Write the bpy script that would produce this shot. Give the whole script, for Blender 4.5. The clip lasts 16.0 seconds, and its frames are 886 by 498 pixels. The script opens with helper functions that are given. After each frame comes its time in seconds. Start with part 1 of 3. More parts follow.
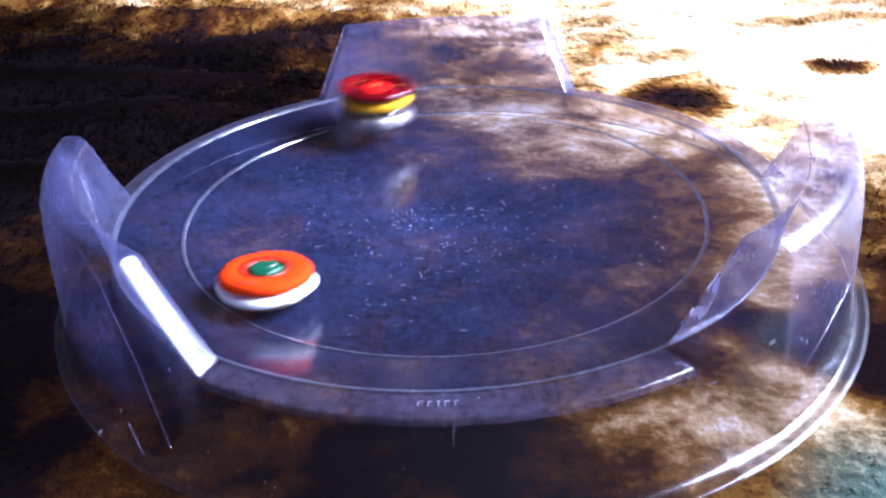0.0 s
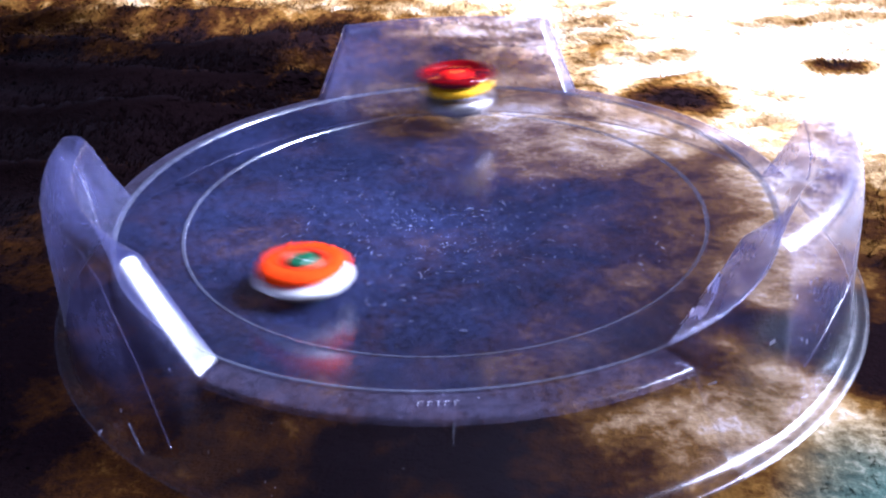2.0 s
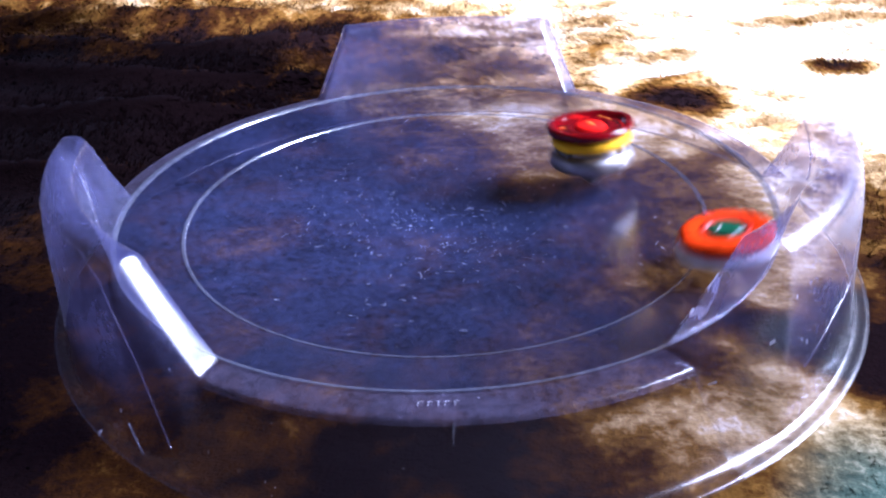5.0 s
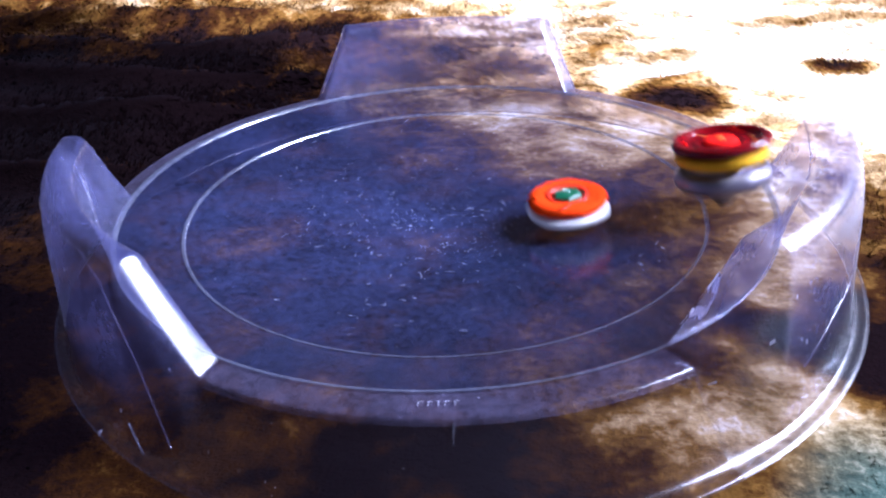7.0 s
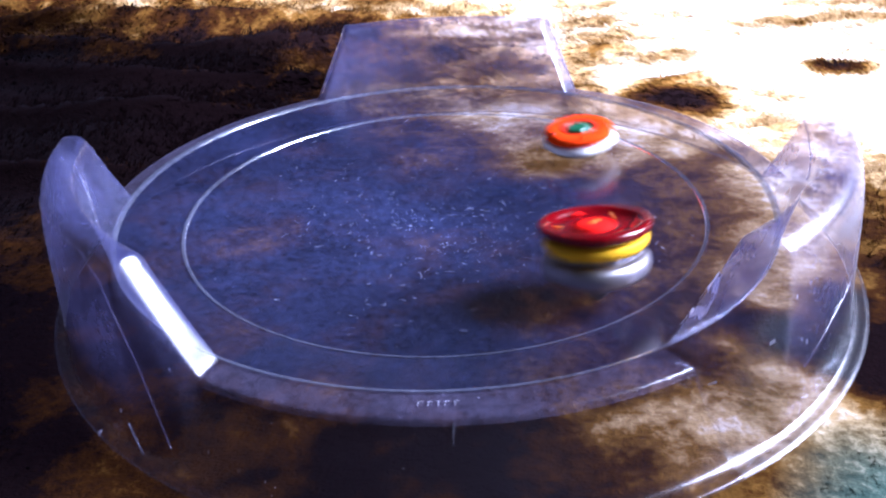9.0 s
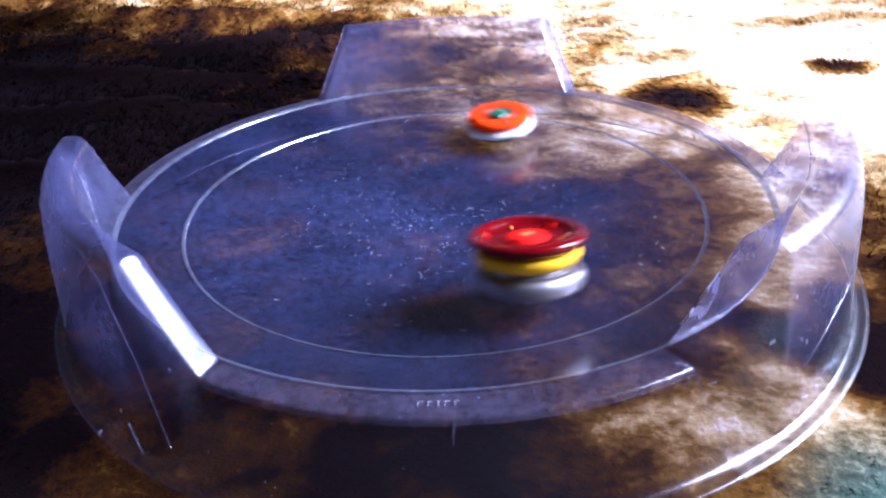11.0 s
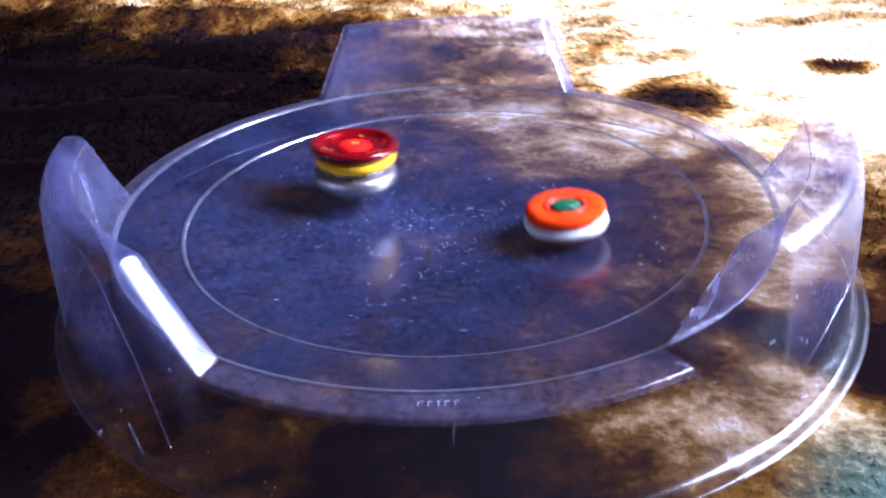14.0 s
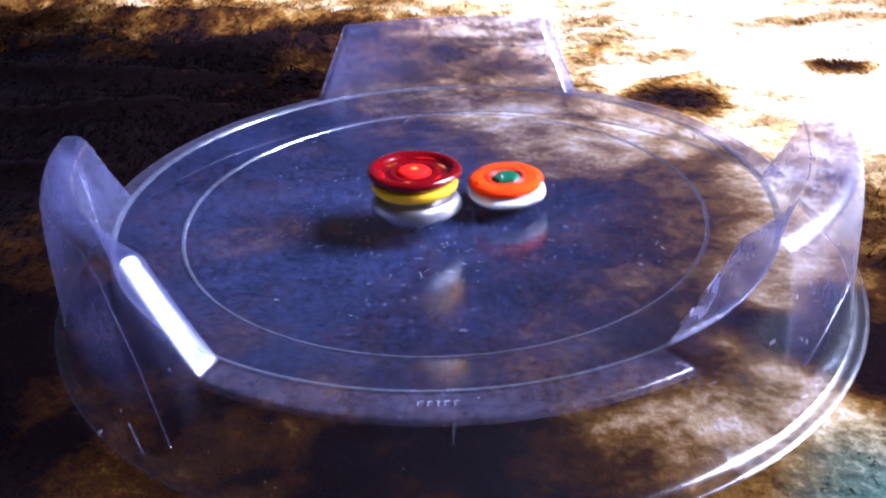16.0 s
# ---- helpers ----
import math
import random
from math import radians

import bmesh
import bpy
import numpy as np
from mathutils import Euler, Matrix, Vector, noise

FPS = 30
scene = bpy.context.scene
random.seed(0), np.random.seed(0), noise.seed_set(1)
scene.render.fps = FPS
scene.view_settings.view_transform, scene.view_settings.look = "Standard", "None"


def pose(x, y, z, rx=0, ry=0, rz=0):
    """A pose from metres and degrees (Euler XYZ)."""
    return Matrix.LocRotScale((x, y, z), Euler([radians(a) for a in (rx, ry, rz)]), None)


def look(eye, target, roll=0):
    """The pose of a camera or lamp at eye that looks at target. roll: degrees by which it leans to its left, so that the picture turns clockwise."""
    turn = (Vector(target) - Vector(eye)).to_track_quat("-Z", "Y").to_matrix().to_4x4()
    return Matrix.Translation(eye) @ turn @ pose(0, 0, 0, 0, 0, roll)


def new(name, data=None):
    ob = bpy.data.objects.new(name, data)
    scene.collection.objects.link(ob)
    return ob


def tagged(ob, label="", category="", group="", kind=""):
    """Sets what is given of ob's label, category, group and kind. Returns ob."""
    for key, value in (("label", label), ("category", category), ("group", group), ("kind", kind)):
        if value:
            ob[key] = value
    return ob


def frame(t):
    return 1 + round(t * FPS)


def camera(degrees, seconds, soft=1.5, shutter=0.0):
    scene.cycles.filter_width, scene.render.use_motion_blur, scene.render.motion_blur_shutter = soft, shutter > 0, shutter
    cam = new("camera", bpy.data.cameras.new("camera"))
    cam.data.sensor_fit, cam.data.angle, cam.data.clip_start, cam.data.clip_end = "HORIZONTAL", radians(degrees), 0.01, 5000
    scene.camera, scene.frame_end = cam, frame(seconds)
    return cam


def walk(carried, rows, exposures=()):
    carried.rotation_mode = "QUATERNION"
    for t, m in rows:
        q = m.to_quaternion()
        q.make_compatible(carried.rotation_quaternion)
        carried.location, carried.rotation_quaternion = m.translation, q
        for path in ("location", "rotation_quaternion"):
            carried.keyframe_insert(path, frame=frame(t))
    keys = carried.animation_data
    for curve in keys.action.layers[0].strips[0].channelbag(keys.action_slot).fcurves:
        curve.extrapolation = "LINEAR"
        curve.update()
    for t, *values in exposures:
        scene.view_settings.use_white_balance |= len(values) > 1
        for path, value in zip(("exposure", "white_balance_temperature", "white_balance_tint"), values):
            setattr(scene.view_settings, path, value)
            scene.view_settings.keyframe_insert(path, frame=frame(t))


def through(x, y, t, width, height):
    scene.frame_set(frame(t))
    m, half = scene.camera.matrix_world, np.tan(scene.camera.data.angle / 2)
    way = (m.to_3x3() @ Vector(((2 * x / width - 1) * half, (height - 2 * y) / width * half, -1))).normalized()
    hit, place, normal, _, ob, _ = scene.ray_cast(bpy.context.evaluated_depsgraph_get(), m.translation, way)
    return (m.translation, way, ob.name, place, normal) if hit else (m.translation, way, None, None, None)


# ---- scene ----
# camera: still, on a low stand in front of the arena
cam = camera(58, 16.0, soft=2.2, shutter=0.3)
EYE = (0.0, -0.3392, 0.1683)
AIM = (-0.0033, 0.5294, -0.3271)
walk(cam, [(0.0, look(EYE, AIM, -2.515)), (16.0, look(EYE, AIM, -2.515))], [(0.0, 2.13, 5250, 24), (2.5, 2.05, 5250, 24), (16.0, 2.05, 5250, 24)])

# ---- light: a sunny day outside one window ----
SUN_AZ, SUN_EL = radians(-36), radians(38)
world = bpy.data.worlds.new("sky")
scene.world = world
world.use_nodes = True
wn = world.node_tree
sky = wn.nodes.new("ShaderNodeTexSky")
sky.sky_type, sky.sun_disc = "NISHITA", False
sky.sun_elevation, sky.sun_rotation = SUN_EL, math.pi / 2 - SUN_AZ
wn.links.new(sky.outputs[0], wn.nodes["Background"].inputs[0])
wn.nodes["Background"].inputs[1].default_value = 0.02

toward_sun = Vector((math.cos(SUN_EL) * math.cos(SUN_AZ), math.cos(SUN_EL) * math.sin(SUN_AZ), math.sin(SUN_EL)))
sun = new("sun", bpy.data.lights.new("sun", "SUN"))
sun.data.energy, sun.data.angle, sun.data.color = 4.6, radians(1.5), (1.0, 0.95, 0.86)
sun.matrix_world = look(toward_sun * 5, (0, 0, 0))

WIN_X, WIN_Y0, WIN_Y1, WIN_Z0, WIN_Z1 = 1.30, -0.81, 0.95, 0.35, 1.95
day = new("window_daylight", bpy.data.lights.new("window_daylight", "AREA"))
day.data.shape, day.data.size, day.data.size_y = "RECTANGLE", 0.75, 1.05
day.data.energy, day.data.color = 36.0, (0.90, 0.93, 1.0)
day.matrix_world = look((WIN_X + 0.03, 0.02, 0.90), (0, 0, 0))


# ---- materials ----
def mat(name, color, rough=0.5, metal=0.0, spec=0.5):
    m = bpy.data.materials.new(name)
    m.use_nodes = True
    b = m.node_tree.nodes["Principled BSDF"]
    b.inputs["Base Color"].default_value = (*color, 1)
    b.inputs["Roughness"].default_value = rough
    b.inputs["Metallic"].default_value = metal
    b.inputs["Specular IOR Level"].default_value = spec
    return m


def add(m, kind, **values):
    n = m.node_tree.nodes.new(kind)
    for key, v in values.items():
        n.inputs[key].default_value = v
    return n


def link(m, a, b):
    m.node_tree.links.new(a, b)


def ramp(m, fac, stops):
    n = m.node_tree.nodes.new("ShaderNodeValToRGB")
    e = n.color_ramp.elements
    while len(e) < len(stops):
        e.new(0.5)
    for el, (p, c) in zip(e, stops):
        el.position, el.color = p, (*c, 1)
    link(m, fac, n.inputs[0])
    return n


def math_node(m, op, a, b):
    n = m.node_tree.nodes.new("ShaderNodeMath")
    n.operation = op
    for i, v in enumerate((a, b)):
        if isinstance(v, (int, float)):
            n.inputs[i].default_value = v
        else:
            link(m, v, n.inputs[i])
    return n.outputs[0]


def worn(m, color, scale=300.0, amount=0.25, bump=0.15):
    """Fine mottling of colour and roughness, with a little relief."""
    b = m.node_tree.nodes["Principled BSDF"]
    co = m.node_tree.nodes.new("ShaderNodeTexCoord")
    fine = add(m, "ShaderNodeTexNoise", Scale=scale, Detail=4.0)
    broad = add(m, "ShaderNodeTexNoise", Scale=scale / 8, Detail=3.0)
    for n in (fine, broad):
        link(m, co.outputs["Object"], n.inputs["Vector"])
    mix = math_node(m, "MULTIPLY", fine.outputs[0], broad.outputs[0])
    dark = tuple(c * (1 - amount) for c in color)
    light = tuple(min(1, c * (1 + amount)) for c in color)
    r = ramp(m, mix, [(0.1, dark), (0.42, light)])
    link(m, r.outputs[0], b.inputs["Base Color"])
    rough = b.inputs["Roughness"].default_value
    link(m, math_node(m, "ADD", math_node(m, "MULTIPLY", broad.outputs[0], 0.2), rough - 0.1), b.inputs["Roughness"])
    bp = add(m, "ShaderNodeBump", Strength=bump, Distance=0.0004)
    link(m, fine.outputs[0], bp.inputs["Height"])
    link(m, bp.outputs[0], b.inputs["Normal"])
    return m


def clear_plastic(name, haze, tint, haze_color, rough=0.10, gloss=0.06, worn_at=None, haze_fade=None, edge=0.8, relief=0.05):
    """Thin clear sheet: see-through, with a milky scuffed haze and a gloss."""
    m = bpy.data.materials.new(name)
    m.use_nodes = True
    t = m.node_tree
    t.nodes.remove(t.nodes["Principled BSDF"])
    out = t.nodes["Material Output"]
    co = t.nodes.new("ShaderNodeTexCoord")
    n1 = add(m, "ShaderNodeTexNoise", Scale=22.0, Detail=5.0)
    n2 = add(m, "ShaderNodeTexNoise", Scale=330.0, Detail=4.0, Roughness=0.7)
    for n in (n1, n2):
        link(m, co.outputs["Object"], n.inputs["Vector"])
    clear = add(m, "ShaderNodeBsdfTransparent", Color=(*tint, 1))
    milk = add(m, "ShaderNodeBsdfDiffuse", Color=(*haze_color, 1), Roughness=0.5)
    back = add(m, "ShaderNodeBsdfTranslucent", Color=(*haze_color, 1))
    both = add(m, "ShaderNodeMixShader", Fac=0.35)
    link(m, milk.outputs[0], both.inputs[1])
    link(m, back.outputs[0], both.inputs[2])
    amount = math_node(m, "MULTIPLY", math_node(m, "ADD", math_node(m, "SUBTRACT", math_node(m, "MULTIPLY", n1.outputs[0], 1.8), 1.3), math_node(m, "MULTIPLY", n2.outputs[0], 2.8)), haze)
    if worn_at:
        # the tops have scuffed the sheet most round one spot
        x, y, wide = worn_at
        d = t.nodes.new("ShaderNodeVectorMath")
        d.operation = "DISTANCE"
        link(m, co.outputs["Object"], d.inputs[0])
        d.inputs[1].default_value = (x, y, -0.008)
        n3 = add(m, "ShaderNodeTexNoise", Scale=150.0, Detail=5.0, Roughness=0.75)
        link(m, co.outputs["Object"], n3.inputs["Vector"])
        spot = math_node(m, "MAXIMUM", math_node(m, "SUBTRACT", 1.0, math_node(m, "DIVIDE", d.outputs["Value"], wide)), 0.0)
        scuffed = math_node(m, "MULTIPLY", spot, math_node(m, "SUBTRACT", math_node(m, "MULTIPLY", n3.outputs[0], 4.4), 1.1))
        amount = math_node(m, "MULTIPLY", amount, math_node(m, "ADD", scuffed, 0.75))
    if haze_fade:
        # lit top and dark foot of the wall, put into the haze by height
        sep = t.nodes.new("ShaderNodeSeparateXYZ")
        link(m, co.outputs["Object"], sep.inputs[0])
        rise = add(m, "ShaderNodeMapRange", **{"From Min": haze_fade[0], "From Max": haze_fade[1], "To Min": haze_fade[2], "To Max": 1.0})
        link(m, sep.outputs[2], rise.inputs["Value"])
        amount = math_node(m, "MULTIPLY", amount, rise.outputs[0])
    body = t.nodes.new("ShaderNodeMixShader")
    link(m, amount, body.inputs[0])
    link(m, clear.outputs[0], body.inputs[1])
    link(m, both.outputs[0], body.inputs[2])
    shine = add(m, "ShaderNodeBsdfGlossy", Color=(0.95, 0.96, 1, 1))
    link(m, math_node(m, "ADD", math_node(m, "MULTIPLY", n1.outputs[0], 0.10), rough - 0.05), shine.inputs["Roughness"])
    bp = add(m, "ShaderNodeBump", Strength=relief, Distance=0.001)
    link(m, n1.outputs[0], bp.inputs["Height"])
    link(m, bp.outputs[0], shine.inputs["Normal"])
    lw = add(m, "ShaderNodeLayerWeight", Blend=0.5)
    link(m, bp.outputs[0], lw.inputs["Normal"])
    fres = math_node(m, "ADD", math_node(m, "MULTIPLY", math_node(m, "POWER", lw.outputs["Facing"], 4.0), edge), gloss)
    top = t.nodes.new("ShaderNodeMixShader")
    link(m, fres, top.inputs[0])
    link(m, body.outputs[0], top.inputs[1])
    link(m, shine.outputs[0], top.inputs[2])
    link(m, top.outputs[0], out.inputs[0])
    return m


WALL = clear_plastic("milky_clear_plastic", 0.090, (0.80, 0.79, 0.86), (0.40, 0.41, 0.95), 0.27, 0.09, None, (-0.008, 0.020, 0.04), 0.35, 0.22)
LEDGE = clear_plastic("scuffed_ledge_plastic", 0.135, (0.80, 0.78, 0.84), (0.36, 0.32, 0.56), 0.19, 0.06, None, None, 0.6)
CRACK = clear_plastic("whitened_plastic", 3.0, (0.9, 0.9, 0.95), (0.9, 0.9, 1.0), 0.3)
PLASTIC = clear_plastic("clear_plastic", 0.008, (0.84, 0.82, 0.83), (0.50, 0.50, 0.82), 0.17, 0.05, None, None, 0.35)
BOWL = clear_plastic("scuffed_clear_plastic", 0.070, (0.82, 0.80, 0.86), (0.22, 0.28, 0.76), 0.18, 0.06, (-0.03, 0.0, 0.15))
BEAD = clear_plastic("milky_crease", 0.16, (0.85, 0.86, 0.92), (0.66, 0.70, 0.98), 0.15, 0.35)
LETTERING = clear_plastic("worn_lettering", 0.13, (0.9, 0.9, 0.95), (0.8, 0.78, 0.95), 0.4, 0.02, None, None, 0.1)
SCUFF = clear_plastic("white_scuff", 0.5, (0.95, 0.96, 1.0), (0.85, 0.86, 1.0), 0.3)


BASE = -0.022
# spots of the print, mixed with shade and sun put into the colour
PRINT_SHADE_SPOTS = ((0.0, -0.160, 0.06, 0.08), (-0.10, -0.14, 0.06, -0.02), (-0.30, 0.29, 0.30, 0.40), (-0.02, -0.03, 0.13, 0.13), (0.205, -0.065, 0.085, 0.42), (0.169, 0.205, 0.045, 0.55), (0.308, 0.265, 0.035, 0.45), (0.169, 0.392, 0.07, 0.12), (0.132, 0.315, 0.04, 0.14),
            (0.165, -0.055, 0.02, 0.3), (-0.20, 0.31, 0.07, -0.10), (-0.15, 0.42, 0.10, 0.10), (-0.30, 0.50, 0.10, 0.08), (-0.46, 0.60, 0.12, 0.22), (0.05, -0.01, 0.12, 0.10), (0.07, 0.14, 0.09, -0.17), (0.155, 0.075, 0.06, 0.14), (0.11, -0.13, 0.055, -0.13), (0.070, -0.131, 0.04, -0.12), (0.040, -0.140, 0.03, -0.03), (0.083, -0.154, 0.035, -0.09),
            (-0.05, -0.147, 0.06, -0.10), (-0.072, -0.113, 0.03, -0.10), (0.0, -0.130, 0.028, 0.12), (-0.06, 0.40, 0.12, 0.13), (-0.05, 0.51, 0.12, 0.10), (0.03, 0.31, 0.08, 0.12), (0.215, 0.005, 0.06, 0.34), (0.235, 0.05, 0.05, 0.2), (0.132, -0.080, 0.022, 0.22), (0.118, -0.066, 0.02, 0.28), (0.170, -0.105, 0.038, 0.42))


def fur_material(name, through):
    """Printed plush; through: the share of light that shines through the hairs."""
    m = mat(name, (0.1, 0.06, 0.03), 0.9, 0, 0.0)
    t = m.node_tree
    b = t.nodes["Principled BSDF"]
    b.inputs["Sheen Weight"].default_value, b.inputs["Sheen Roughness"].default_value = 0.008, 0.4
    b.inputs["Sheen Tint"].default_value = (0.72, 0.72, 1.0, 1)
    co = t.nodes.new("ShaderNodeTexCoord")
    sep = t.nodes.new("ShaderNodeSeparateXYZ")
    link(m, co.outputs["Object"], sep.inputs[0])
    big = add(m, "ShaderNodeTexNoise", Scale=7.0, Detail=3.0, Roughness=0.55, Distortion=0.5)
    mid = add(m, "ShaderNodeTexNoise", Scale=30.0, Detail=4.0, Roughness=0.6, Distortion=0.3)
    fine = add(m, "ShaderNodeTexNoise", Scale=260.0, Detail=3.0, Roughness=0.7)
    hair = add(m, "ShaderNodeTexNoise", Scale=900.0, Detail=2.0)
    for n, sc in ((big, (0.85, 1.2, 1.0)), (mid, (0.95, 1.1, 1.0)), (fine, (0.9, 1.1, 1.0)), (hair, (0.8, 1.2, 1.0))):
        stretch = add(m, "ShaderNodeMapping", Scale=sc)
        link(m, co.outputs["Object"], stretch.inputs["Vector"])
        link(m, stretch.outputs[0], n.inputs["Vector"])
    # dark umber to cream: part print, part left shade and right sun as colour
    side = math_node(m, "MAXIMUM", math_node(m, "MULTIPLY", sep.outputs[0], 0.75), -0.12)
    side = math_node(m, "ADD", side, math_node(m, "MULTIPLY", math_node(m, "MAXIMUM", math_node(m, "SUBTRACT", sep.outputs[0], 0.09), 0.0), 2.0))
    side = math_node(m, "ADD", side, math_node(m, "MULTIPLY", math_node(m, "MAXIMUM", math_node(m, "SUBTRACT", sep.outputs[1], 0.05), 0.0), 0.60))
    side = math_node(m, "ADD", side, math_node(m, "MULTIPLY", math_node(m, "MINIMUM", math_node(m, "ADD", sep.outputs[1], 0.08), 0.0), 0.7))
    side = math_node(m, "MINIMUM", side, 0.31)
    # lighter and darker spots: print, plus cast and hollow shade kept in the colour
    for x, y, wide, deep in PRINT_SHADE_SPOTS:
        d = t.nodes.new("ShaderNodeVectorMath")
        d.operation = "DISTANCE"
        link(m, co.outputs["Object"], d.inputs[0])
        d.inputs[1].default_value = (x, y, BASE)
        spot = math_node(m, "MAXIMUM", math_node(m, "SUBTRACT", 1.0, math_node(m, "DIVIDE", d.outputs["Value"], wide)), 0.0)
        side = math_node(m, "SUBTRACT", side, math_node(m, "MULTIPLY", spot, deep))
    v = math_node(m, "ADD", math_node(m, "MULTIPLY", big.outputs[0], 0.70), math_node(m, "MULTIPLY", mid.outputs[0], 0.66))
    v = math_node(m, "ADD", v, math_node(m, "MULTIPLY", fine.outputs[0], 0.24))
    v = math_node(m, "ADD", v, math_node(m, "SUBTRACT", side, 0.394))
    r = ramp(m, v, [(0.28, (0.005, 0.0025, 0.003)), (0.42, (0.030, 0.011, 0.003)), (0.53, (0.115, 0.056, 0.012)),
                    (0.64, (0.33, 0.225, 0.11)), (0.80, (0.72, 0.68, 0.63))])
    green = add(m, "ShaderNodeTexNoise", Scale=9.0, Detail=3.0)
    link(m, co.outputs["Object"], green.inputs["Vector"])
    # a teal corner of the print
    d = t.nodes.new("ShaderNodeVectorMath")
    d.operation = "DISTANCE"
    link(m, co.outputs["Object"], d.inputs[0])
    d.inputs[1].default_value = (0.155, -0.205, BASE)
    near = math_node(m, "SUBTRACT", 0.85, math_node(m, "MULTIPLY", d.outputs["Value"], 12.0))
    g = ramp(m, math_node(m, "ADD", near, math_node(m, "MULTIPLY", green.outputs[0], 1.0)), [(0.35, (0, 0, 0)), (0.75, (1, 1, 1))])
    teal = ramp(m, math_node(m, "ADD", math_node(m, "MULTIPLY", mid.outputs[0], 0.6), math_node(m, "MULTIPLY", fine.outputs[0], 0.4)),
                [(0.35, (0.012, 0.035, 0.030)), (0.5, (0.045, 0.095, 0.080)), (0.66, (0.28, 0.31, 0.25))])
    mix = t.nodes.new("ShaderNodeMix")
    mix.data_type = "RGBA"
    link(m, math_node(m, "MULTIPLY", g.outputs[0], 0.85), mix.inputs[0])
    link(m, r.outputs[0], mix.inputs[6])
    link(m, teal.outputs[0], mix.inputs[7])
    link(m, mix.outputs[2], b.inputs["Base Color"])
    relief = add(m, "ShaderNodeBump", Strength=0.4, Distance=0.003)
    link(m, math_node(m, "ADD", fine.outputs[0], math_node(m, "MULTIPLY", hair.outputs[0], 0.35)), relief.inputs["Height"])
    if through:
        glow = t.nodes.new("ShaderNodeBsdfTranslucent")
        link(m, mix.outputs[2], glow.inputs["Color"])
        both = add(m, "ShaderNodeMixShader", Fac=through)
        link(m, b.outputs[0], both.inputs[1])
        link(m, glow.outputs[0], both.inputs[2])
        link(m, both.outputs[0], t.nodes["Material Output"].inputs[0])
    else:
        link(m, relief.outputs[0], b.inputs["Normal"])
    return m


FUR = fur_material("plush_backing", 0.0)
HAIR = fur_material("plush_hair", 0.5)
PAINT = worn(mat("wall_paint", (0.042, 0.042, 0.052), 0.8), (0.042, 0.042, 0.052), 60.0, 0.08, 0.1)
CEIL = worn(mat("ceiling_paint", (0.042, 0.042, 0.052), 0.85), (0.042, 0.042, 0.052), 60.0, 0.06, 0.1)
BOARDS = worn(mat("floor_boards", (0.22, 0.13, 0.07), 0.45), (0.22, 0.13, 0.07), 30.0, 0.3, 0.2)
FRAME = worn(mat("window_paint", (0.75, 0.75, 0.74), 0.5), (0.75, 0.75, 0.74), 80.0, 0.06, 0.1)
RED = worn(mat("red_gloss_plastic", (0.14, 0.001, 0.003), 0.16, 0, 0.5), (0.14, 0.001, 0.003), 350.0, 0.12, 0.05)
RED.node_tree.nodes["Principled BSDF"].inputs["Coat Weight"].default_value = 0.0
DEEP = worn(mat("bright_red_plastic", (0.95, 0.012, 0.006), 0.6, 0, 0.0), (0.92, 0.015, 0.008), 350.0, 0.1, 0.05)
AMBER = worn(mat("orange_insert", (0.85, 0.20, 0.02), 0.3), (0.85, 0.20, 0.02), 350.0, 0.15, 0.05)
YELLOW = worn(mat("yellow_plastic", (0.97, 0.47, 0.006), 0.5, 0, 0.08), (0.97, 0.50, 0.010), 350.0, 0.12, 0.06)
STEEL = worn(mat("brushed_steel", (0.34, 0.32, 0.34), 0.45, 1.0), (0.34, 0.32, 0.34), 500.0, 0.15, 0.15)
BRONZE = worn(mat("dark_metal", (0.20, 0.16, 0.10), 0.35, 1.0), (0.20, 0.16, 0.10), 500.0, 0.2, 0.15)
GREY = worn(mat("smoky_plastic", (0.10, 0.10, 0.12), 0.3), (0.10, 0.10, 0.12), 400.0, 0.15, 0.06)
ORANGE = worn(mat("orange_plastic", (0.96, 0.055, 0.002), 0.5, 0, 0.0), (0.96, 0.055, 0.002), 350.0, 0.12, 0.06)
VERMIL = worn(mat("vermilion_plastic", (0.72, 0.03, 0.008), 0.35), (0.72, 0.03, 0.008), 350.0, 0.12, 0.06)
WHITE = worn(mat("white_plastic", (0.80, 0.80, 0.80), 0.4), (0.80, 0.80, 0.80), 350.0, 0.06, 0.08)
GREEN = worn(mat("green_plastic", (0.01, 0.10, 0.045), 0.3), (0.01, 0.10, 0.045), 350.0, 0.15, 0.06)
SILVERY = worn(mat("silver_print", (0.6, 0.62, 0.6), 0.35, 0.7), (0.6, 0.62, 0.6), 500.0, 0.1, 0.05)


# ---- mesh helpers ----
def part(name, bm, material, parent, label="", smooth=True):
    me = bpy.data.meshes.new(name)
    bm.to_mesh(me)
    bm.free()
    me.materials.append(material)
    if smooth:
        me.polygons.foreach_set("use_smooth", [True] * len(me.polygons))
    ob = new(name, me)
    ob.parent = parent
    if label:
        ob["label"] = label
    return ob


